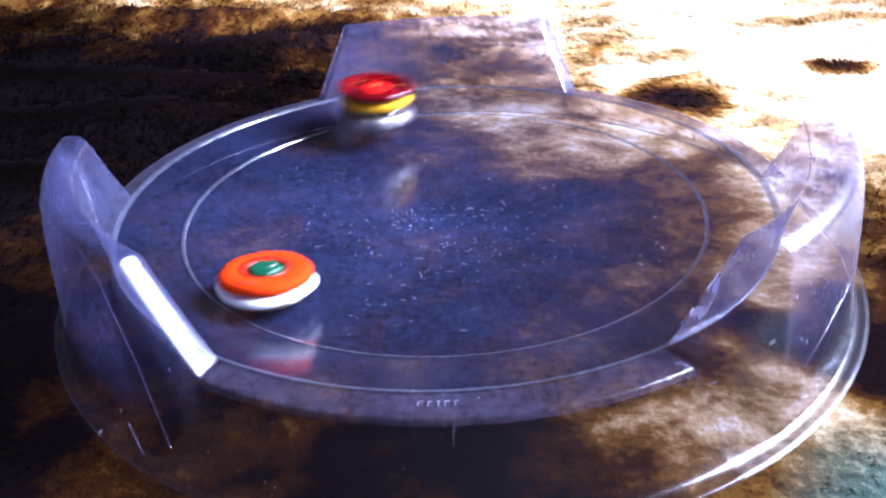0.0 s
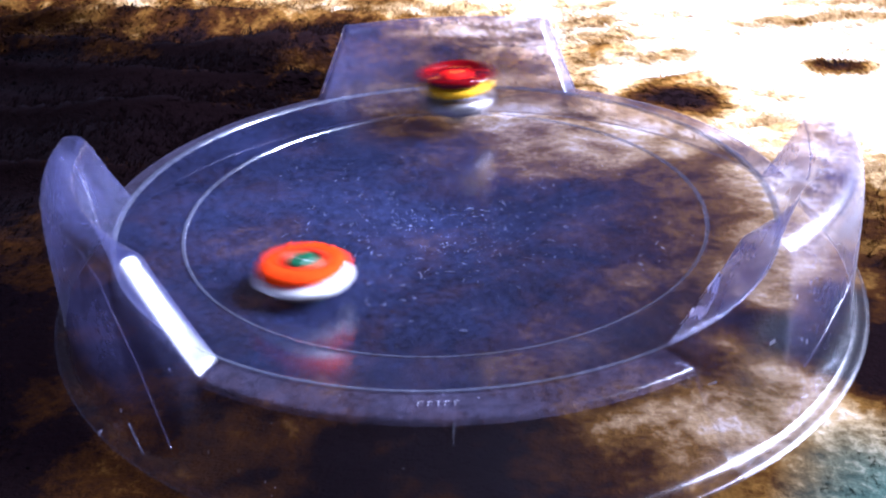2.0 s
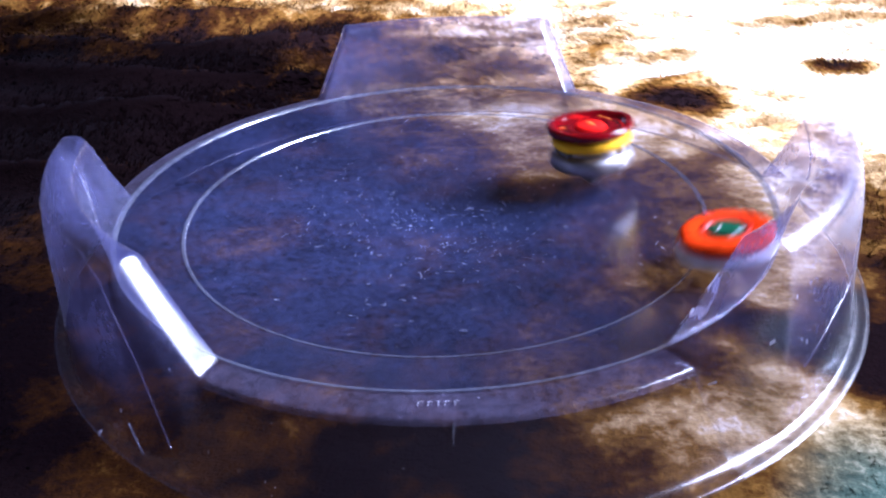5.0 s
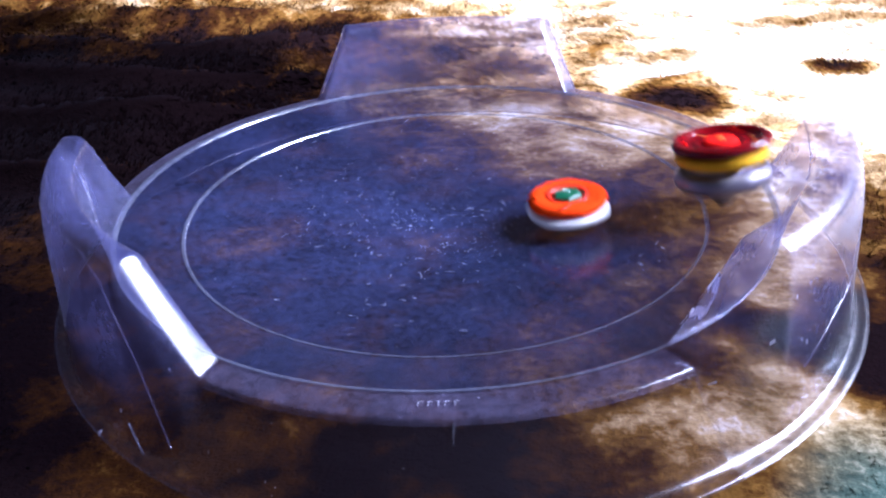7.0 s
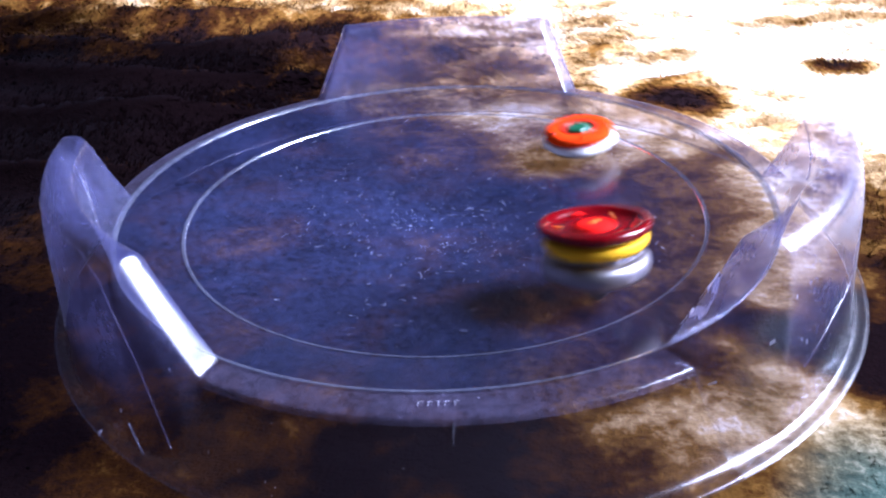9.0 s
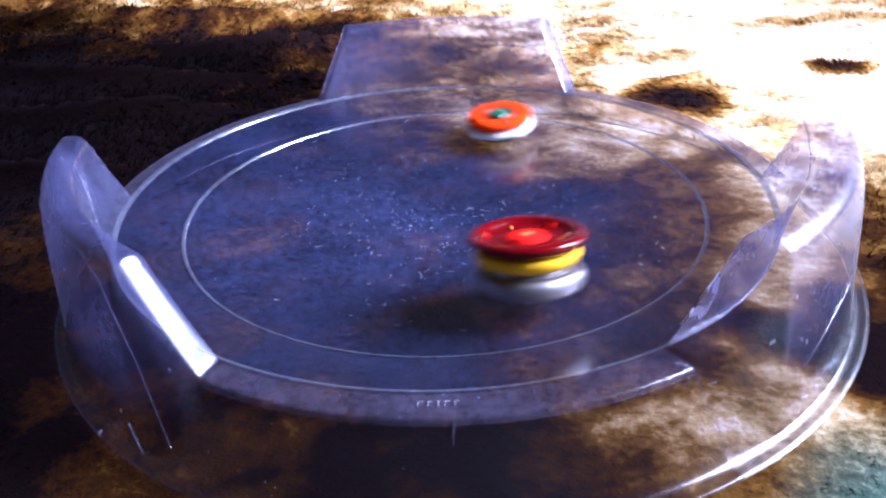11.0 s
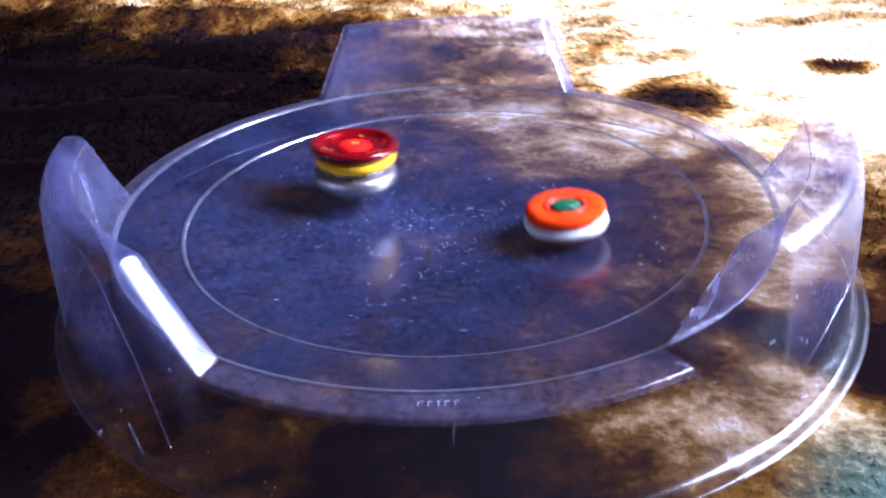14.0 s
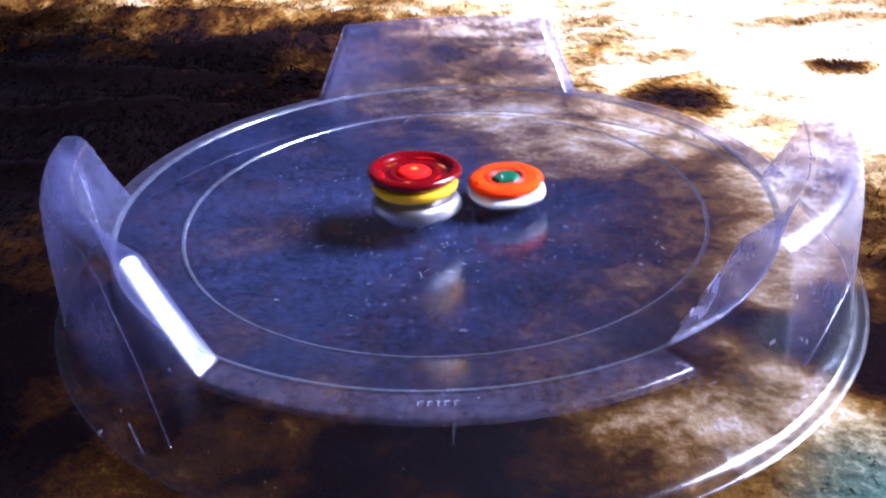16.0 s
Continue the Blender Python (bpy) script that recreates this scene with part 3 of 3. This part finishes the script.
# ---- the spinning tops ----
def build_red_top():
    top = tagged(new("spinning_top"), "red and yellow spinning top with a steel disc, in the arena", "spinning top", "tops in the arena")
    wing = lambda a: 1 + 0.018 * math.cos(3 * a) + 0.007 * math.cos(6 * a + 0.8)
    part("layer", lathe(rounded([(0.0, 0.0296), (0.0085, 0.0296), (0.0092, 0.0304), (0.0112, 0.0304), (0.0120, 0.0297), (0.0152, 0.0300), (0.0166, 0.0314), (0.0182, 0.0325),
                                 (0.0200, 0.0324), (0.0212, 0.0315), (0.0213, 0.0302), (0.0204, 0.0286), (0.0182, 0.0270), (0.0, 0.0268)]), 96, wing, False), RED, top, "dished glossy dark red disc")
    hub = part("hub", lathe(rounded([(0.0, 0.0316), (0.0050, 0.0315), (0.0070, 0.0310), (0.0078, 0.0294)], 2), 36, None, False), DEEP, top, "bright red hub")
    for k in range(3):
        a = 120 * k + 20
        part("insert", chip((0.0022, 0.0016, 0.0008), pose(0, 0, 0, 0, 0, a) @ pose(0.0136, 0, 0.0301), 0.0003), AMBER, top, "orange chip")
        part("blade", chip((0.0009, 0.0060, 0.0010), pose(0, 0, 0, 0, 0, a + 55) @ pose(0.0150, 0, 0.0306, 0, -30, 14), 0.0003), DEEP, top)
    part("emblem", lathe([(0.0, 0.0319), (0.0016, 0.0319), (0.0020, 0.0316), (0.0020, 0.0313)], 12, None, False), AMBER, hub, "orange centre dot")
    part("lower_layer", lathe(rounded([(0.0, 0.0269), (0.0184, 0.0269), (0.0197, 0.0258), (0.0194, 0.0232), (0.0176, 0.0214), (0.0, 0.0212)], 2), 72,
                              lambda a: 1 + 0.012 * math.cos(3 * a + 1), False), YELLOW, top, "yellow ring layer")
    part("spindle", lathe(rounded([(0.0150, 0.0214), (0.0142, 0.0202), (0.0150, 0.0188)], 2), 36, None, False), STEEL, top)
    notch = lambda a: 1 + 0.022 * math.cos(3 * a) + 0.010 * math.cos(9 * a)
    disc = part("weight_disc", lathe(rounded([(0.0040, 0.0196), (0.0150, 0.0196), (0.0160, 0.0184), (0.0176, 0.0194), (0.0198, 0.0180), (0.0206, 0.0152), (0.0201, 0.0122),
                                       (0.0176, 0.0104), (0.0040, 0.0102)]), 96, notch), STEEL, top, "shiny steel disc")
    for k in range(3):
        part("stud", chip((0.0050, 0.0060, 0.0020), pose(0, 0, 0, 0, 0, 120 * k + 60) @ pose(0.0145, 0, 0.0198)), STEEL, disc)
    part("tip", lathe(rounded([(0.0102, 0.0102), (0.0088, 0.0070), (0.0046, 0.0036), (0.0024, 0.0008), (0.0, 0.0)], 2), 36, None, False), GREY, top, "dark tip")
    return top


def build_orange_top():
    top = tagged(new("spinning_top"), "orange and white spinning top with a green hub, in the arena", "spinning top", "tops in the arena")
    part("layer", lathe(rounded([(0.0061, 0.0130), (0.0063, 0.0144), (0.0087, 0.0148), (0.0098, 0.0160), (0.0144, 0.0162), (0.0170, 0.0154), (0.0181, 0.0136), (0.0174, 0.0116),
                                 (0.0061, 0.0110)]), 84, lambda a: 1 + 0.014 * math.cos(5 * a)), ORANGE, top, "orange ring")
    part("recess", lathe([(0.0074, 0.0152), (0.0098, 0.0162), (0.0098, 0.0150), (0.0074, 0.0144)], 48), VERMIL, top, "red inner ring")
    for k in range(5):
        part("blade", chip((0.0018, 0.0040, 0.0008), pose(0, 0, 0, 0, 0, 72 * k + 36) @ pose(0.0147, 0, 0.0160, 0, 6, 20)), VERMIL if k % 2 else ORANGE, top)
    hub = part("hub", lathe(rounded([(0.0000, 0.0166), (0.0050, 0.0166), (0.0069, 0.0160), (0.0074, 0.0140), (0.0074, 0.0112)], 2), 6, None, False), GREEN, top, "green hexagonal hub", smooth=False)
    part("hub_bar", chip((0.0052, 0.0008, 0.0006), pose(0.0022, -0.0010, 0.0166, 0, 0, 35), 0.0002), SILVERY, hub, "silver bar")
    lobes = lambda a: 1 + 0.028 * math.cos(4 * a) + 0.012 * math.cos(8 * a)
    part("lower_ring", lathe(rounded([(0.0053, 0.0111), (0.0166, 0.0110), (0.0185, 0.0101), (0.0192, 0.0084), (0.0177, 0.0066), (0.0114, 0.0060), (0.0053, 0.0058)]), 84, lobes),
         WHITE, top, "white lobed ring")
    part("weight_disc", lathe(rounded([(0.0035, 0.0064), (0.0150, 0.0064), (0.0163, 0.0052), (0.0130, 0.0036), (0.0035, 0.0030)], 2), 60), BRONZE, top, "dark metal disc")
    part("tip", lathe(rounded([(0.0074, 0.0031), (0.0053, 0.0017), (0.0023, 0.0004), (0.0000, 0.0000)], 2), 36, None, False), GREEN, top, "green tip")
    return top


build_room()
build_blanket()
build_arena()
red_top = build_red_top()
orange_top = build_orange_top()


def course(track, inward, early, drift, spin):
    """Fine rows from a coarse track of (seconds, x, y): the top stands on the bowl, leans inward (more while it is fast) and whirls."""
    rows, k = [], 0
    for f in range(16 * FPS + 1):
        t = f / FPS
        while k < len(track) - 2 and track[k + 1][0] <= t:
            k += 1
        p0, p1, p2, p3 = (track[max(0, min(len(track) - 1, k + d))] for d in (-1, 0, 1, 2))
        u = (t - p1[0]) / (p2[0] - p1[0])
        h = p2[0] - p1[0]
        q = []
        for c in (1, 2):
            m1 = (p2[c] - p0[c]) / max(1e-6, p2[0] - p0[0]) * h
            m2 = (p3[c] - p1[c]) / max(1e-6, p3[0] - p1[0]) * h
            q.append((2 * u ** 3 - 3 * u * u + 1) * p1[c] + (u ** 3 - 2 * u * u + u) * m1 + (3 * u * u - 2 * u ** 3) * p2[c] + (u ** 3 - u * u) * m2)
        x, y = q
        r = math.hypot(x, y)
        lean = math.sin(radians(inward + early * math.exp(-t / 6)) * min(r / 0.13, 1.1)) / max(r, 1e-6)
        swing = min(1.0, r / 0.1)
        ax, ay = drift[0] * swing - x * lean, drift[1] * swing - y * lean
        axis = Vector((ax, ay, math.sqrt(1 - ax * ax - ay * ay)))
        turn = Vector((0, 0, 1)).rotation_difference(axis).to_matrix().to_4x4()
        rows.append((t, Matrix.Translation((x, y, bowl_height(r) + 0.0002)) @ turn @ pose(0, 0, 0, 0, 0, (spin * f) % 360)))
    return rows


def motions():
    walk(red_top, course([
        (0, -0.0371, 0.0931), (0.1, -0.1067, 0.0309), (0.2, -0.1031, -0.0632), (0.3, -0.0147, -0.1313), (0.4, 0.0851, -0.0870), (0.5, 0.1127, 0.0222),
        (0.6, 0.0371, 0.1018), (0.7, -0.0683, 0.0816), (0.8, -0.1151, -0.0219), (0.9, -0.0516, -0.1119), (1, 0.0529, -0.1146), (1.1, 0.1123, -0.0272),
        (1.2, 0.0932, 0.0674), (1.3, 0.0040, 0.1063), (1.4, -0.0919, 0.0574), (1.5, -0.1064, -0.0438), (1.6, -0.0254, -0.1136), (1.7, 0.0687, -0.1015),
        (1.8, 0.1155, -0.0233), (1.9, 0.0981, 0.0643), (2, 0.0103, 0.1074), (2.1, -0.0813, 0.0631), (2.2, -0.1073, -0.0303), (2.3, -0.0524, -0.1058),
        (2.4, 0.0390, -0.1193), (2.5, 0.1059, -0.0599), (2.6, 0.1115, 0.0306), (2.7, 0.0439, 0.0988), (2.8, -0.0499, 0.0909), (2.9, -0.1079, 0.0113),
        (3, -0.0901, -0.0818), (3.1, -0.0107, -0.1240), (3.2, 0.0737, -0.0980), (3.3, 0.1126, -0.0217), (3.4, 0.0901, 0.0586), (3.5, 0.0154, 0.1060),
        (3.6, -0.0679, 0.0822), (3.7, -0.1118, 0.0037), (3.8, -0.0902, -0.0753), (3.9, -0.0224, -0.1171), (4, 0.0439, -0.1104), (4.1, 0.0782, -0.0647),
        (4.2, 0.0729, 0.0048), (4.3, 0.0431, 0.0580), (4.4, -0.0170, 0.0707), (4.5, -0.0667, 0.0338), (4.6, -0.0727, -0.0277), (4.7, -0.0317, -0.0738),
        (4.8, 0.0294, -0.0757), (4.9, 0.0733, -0.0340), (5, 0.0754, 0.0258), (5.1, 0.0367, 0.0700), (5.2, -0.0205, 0.0771), (5.3, -0.0677, 0.0459),
        (5.4, -0.0841, -0.0070), (5.5, -0.0651, -0.0577), (5.6, -0.0207, -0.0864), (5.7, 0.0310, -0.0842), (5.8, 0.0716, -0.0539), (5.9, 0.0887, -0.0070),
        (6, 0.0780, 0.0412), (6.1, 0.0439, 0.0764), (6.2, -0.0034, 0.0885), (6.3, -0.0505, 0.0745), (6.4, -0.1091, 0.0276), (6.5, -0.1210, -0.0392),
        (6.6, -0.0830, -0.1021), (6.7, -0.0187, -0.1291), (6.8, 0.0503, -0.1152), (6.9, 0.1054, -0.0785), (7, 0.1257, -0.0192), (7.1, 0.1150, 0.0403),
        (7.2, 0.0746, 0.0886), (7.3, 0.0059, 0.0995), (7.4, -0.0527, 0.0785), (7.5, -0.0946, 0.0352), (7.6, -0.1081, -0.0231), (7.7, -0.0888, -0.0789),
        (7.8, -0.0350, -0.1171), (7.9, 0.0238, -0.1174), (8, 0.0688, -0.0861), (8.1, 0.0885, -0.0344), (8.2, 0.0747, 0.0212), (8.3, 0.0371, 0.0613),
        (8.4, -0.0143, 0.0726), (8.5, -0.0599, 0.0539), (8.6, -0.0874, 0.0045), (8.7, -0.0823, -0.0476), (8.8, -0.0432, -0.0936), (8.9, 0.0099, -0.1018),
        (9, 0.0572, -0.0842), (9.1, 0.0848, -0.0369), (9.2, 0.0803, 0.0146), (9.3, 0.0582, 0.0609), (9.4, 0.0110, 0.0868), (9.5, -0.0449, 0.0799),
        (9.6, -0.0879, 0.0400), (9.7, -0.0998, -0.0196), (9.8, -0.0740, -0.0764), (9.9, -0.0183, -0.1081), (10, 0.0465, -0.1008), (10.1, 0.0953, -0.0564),
        (10.2, 0.1088, 0.0088), (10.3, 0.0815, 0.0694), (10.4, 0.0241, 0.1024), (10.5, -0.0410, 0.0954), (10.6, -0.0889, 0.0522), (10.7, -0.1019, -0.0095),
        (10.8, -0.0771, -0.0653), (10.9, -0.0259, -0.0949), (11, 0.0307, -0.0890), (11.1, 0.0712, -0.0526), (11.2, 0.0822, -0.0021), (11.3, 0.0629, 0.0430),
        (11.4, 0.0171, 0.0607), (11.5, -0.0354, 0.0490), (11.6, -0.0708, 0.0118), (11.7, -0.0816, -0.0395), (11.8, -0.0651, -0.0827), (11.9, -0.0252, -0.1086),
        (12, 0.0247, -0.1075), (12.1, 0.0630, -0.0746), (12.2, 0.0760, -0.0311), (12.3, 0.0617, 0.0171), (12.4, 0.0269, 0.0524), (12.5, 0.0575, -0.0785),
        (12.6, -0.0593, -0.0856), (12.7, -0.0621, 0.0492), (12.8, 0.0530, 0.0308), (12.9, 0.0468, -0.0673), (13, -0.0335, -0.0843), (13.1, -0.0708, 0.0118),
        (13.2, 0.0328, 0.0448), (13.3, 0.0540, -0.0477), (13.4, -0.0060, -0.0854), (13.5, -0.0669, -0.0370), (13.6, -0.0076, 0.0506), (13.7, 0.0517, -0.0222),
        (13.8, 0.0178, -0.0680), (13.9, -0.0488, -0.0682), (14, -0.0434, 0.0212), (14.1, 0.0170, -0.0049), (14.2, 0.0418, -0.0254), (14.3, 0.0026, -0.0917),
        (14.4, -0.0343, -0.0362), (14.5, -0.0296, -0.0240), (14.6, 0.0160, 0.0226), (14.7, 0.0280, -0.0565), (14.8, 0.0034, -0.0560), (14.9, -0.0348, -0.0599),
        (15, -0.0119, 0.0090), (15.1, 0.0194, -0.0324), (15.2, 0.0127, -0.0501), (15.3, -0.0190, -0.0602), (15.4, -0.0189, -0.0070), (15.5, 0.0182, -0.0220),
        (15.6, 0.0036, -0.0606), (15.7, -0.0257, -0.0348), (15.8, 0.0131, -0.0179), (15.9, 0.0025, -0.0100), (16, -0.0134, -0.0088)], 7, 3, (0.0, 0.11), 77))
    walk(orange_top, course([
        (0, -0.0696, -0.0778), (0.1, -0.0519, -0.0616), (0.2, -0.0421, -0.0368), (0.3, -0.0393, -0.0033), (0.4, -0.0413, 0.0261), (0.5, -0.0453, 0.0321),
        (0.6, -0.0525, 0.0317), (0.7, -0.0602, 0.0211), (0.8, -0.0673, 0.0086), (0.9, -0.0737, -0.0151), (1, -0.0791, -0.0379), (1.1, -0.0462, -0.0614),
        (1.2, -0, -0.049), (1.3, 0.0359, -0.0101), (1.4, 0.0446, 0.0485), (1.5, 0.0262, 0.0967), (1.6, -0.0157, 0.1184), (1.7, -0.0612, 0.0873),
        (1.8, -0.0993, 0.0462), (1.9, -0.1024, -0.014), (2, -0.0566, -0.0685), (2.1, 0.0138, -0.0809), (2.2, 0.0754, -0.0432), (2.3, 0.1054, 0.0184),
        (2.4, 0.0863, 0.0815), (2.5, 0.0219, 0.1104), (2.6, -0.0499, 0.0966), (2.7, -0.0986, 0.0381), (2.8, -0.1006, -0.0286), (2.9, -0.0522, -0.0844),
        (3, 0.0183, -0.0941), (3.1, 0.0841, -0.0535), (3.2, 0.1165, 0.0092), (3.3, 0.0912, 0.071), (3.4, 0.0322, 0.1087), (3.5, -0.0412, 0.1033),
        (3.6, -0.0882, 0.0399), (3.7, -0.0935, -0.0328), (3.8, -0.0475, -0.095), (3.9, 0.0264, -0.1162), (4, 0.0977, -0.0795), (4.1, 0.1289, -0.016),
        (4.2, 0.1224, 0.0524), (4.3, 0.0642, 0.1167), (4.4, -0.0212, 0.1315), (4.5, -0.0976, 0.0905), (4.6, -0.1326, 0.0113), (4.7, -0.1113, -0.0726),
        (4.8, -0.043, -0.1255), (4.9, 0.0432, -0.1249), (5, 0.1104, -0.0715), (5.1, 0.13, 0.0115), (5.2, 0.0944, 0.0881), (5.3, 0.0199, 0.1257),
        (5.4, -0.0605, 0.1092), (5.5, -0.112, 0.0476), (5.6, -0.1137, -0.0304), (5.7, -0.068, -0.09), (5.8, 0.0017, -0.1068), (5.9, 0.0626, -0.0775),
        (6, 0.0886, -0.0206), (6.1, 0.0733, 0.034), (6.2, 0.0314, 0.0613), (6.3, -0.0103, 0.0541), (6.4, -0.0576, 0.0394), (6.5, -0.0879, -0.0018),
        (6.6, -0.0805, -0.0486), (6.7, -0.0513, -0.0951), (6.8, 0.0069, -0.1016), (6.9, 0.048, -0.0656), (7, 0.0574, -0.0133), (7.1, 0.0332, 0.0362),
        (7.2, -0.0152, 0.0647), (7.3, -0.0679, 0.0591), (7.4, -0.1096, 0.0235), (7.5, -0.1065, -0.0317), (7.6, -0.0644, -0.0787), (7.7, -0.0039, -0.093),
        (7.8, 0.045, -0.0666), (7.9, 0.0685, -0.0145), (8, 0.06, 0.0403), (8.1, 0.0224, 0.0842), (8.2, -0.0307, 0.0969), (8.3, -0.078, 0.0726),
        (8.4, -0.0955, 0.0125), (8.5, -0.0758, -0.0463), (8.6, -0.0262, -0.0824), (8.7, 0.0267, -0.0811), (8.8, 0.0732, -0.0461), (8.9, 0.0912, 0.0054),
        (9, 0.0748, 0.0592), (9.1, 0.0317, 0.0891), (9.2, -0.0222, 0.0797), (9.3, -0.0688, 0.0509), (9.4, -0.0883, -0.0022), (9.5, -0.0703, -0.0577),
        (9.6, -0.0205, -0.0912), (9.7, 0.0409, -0.0866), (9.8, 0.0872, -0.0441), (9.9, 0.0975, 0.0192), (10, 0.066, 0.0761), (10.1, 0.0053, 0.1015),
        (10.2, -0.0586, 0.0838), (10.3, -0.0978, 0.0301), (10.4, -0.0954, -0.0363), (10.5, -0.0526, -0.0868), (10.6, 0.0117, -0.0998), (10.7, 0.0697, -0.0705),
        (10.8, 0.0966, -0.0126), (10.9, 0.0822, 0.0485), (11, 0.0342, 0.0868), (11.1, -0.0257, 0.0872), (11.2, -0.0719, 0.0516), (11.3, -0.0859, -0.0034),
        (11.4, -0.0942, -0.049), (11.5, -0.0708, -0.0872), (11.6, -0.0201, -0.1097), (11.7, 0.0314, -0.093), (11.8, 0.0618, -0.0553), (11.9, 0.0604, -0.0044),
        (12, 0.0336, 0.0402), (12.1, -0.0123, 0.0624), (12.2, -0.0623, 0.0596), (12.3, -0.0998, 0.0357), (12.4, -0.1087, -0.0191), (12.5, -0.0094, 0.0897),
        (12.6, 0.0893, 0.0205), (12.7, 0.0599, -0.0836), (12.8, -0.0521, -0.0842), (12.9, -0.0779, 0.0252), (13, 0.0255, 0.0562), (13.1, 0.0695, -0.0339),
        (13.2, -0.0026, -0.0852), (13.3, -0.0643, -0.0343), (13.4, -0.0255, 0.0321), (13.5, 0.0479, 0.0087), (13.6, 0.0395, -0.0653), (13.7, -0.0343, -0.066),
        (13.8, -0.0543, -0), (13.9, 0.0096, 0.0337), (14, 0.0549, -0.0241), (14.1, 0.0084, -0.0784), (14.2, -0.0547, -0.0443), (14.3, -0.028, 0.0261),
        (14.4, 0.0407, 0.0124), (14.5, 0.0398, -0.0568), (14.6, -0.0311, -0.0709), (14.7, -0.052, 0.002), (14.8, 0.0112, 0.0295), (14.9, 0.0501, -0.0247),
        (15, 0.0084, -0.0784), (15.1, -0.048, -0.044), (15.2, -0.0306, 0.0156), (15.3, 0.0343, 0.0135), (15.4, 0.0389, -0.0511), (15.5, -0.024, -0.068),
        (15.6, -0.048, -0.0066), (15.7, 0.006, 0.0209), (15.8, 0.0439, -0.0468), (15.9, 0.0448, -0.0165), (16, 0.031, 0.0127)], 5, 4, (-0.06, 0.02), 71))


motions()
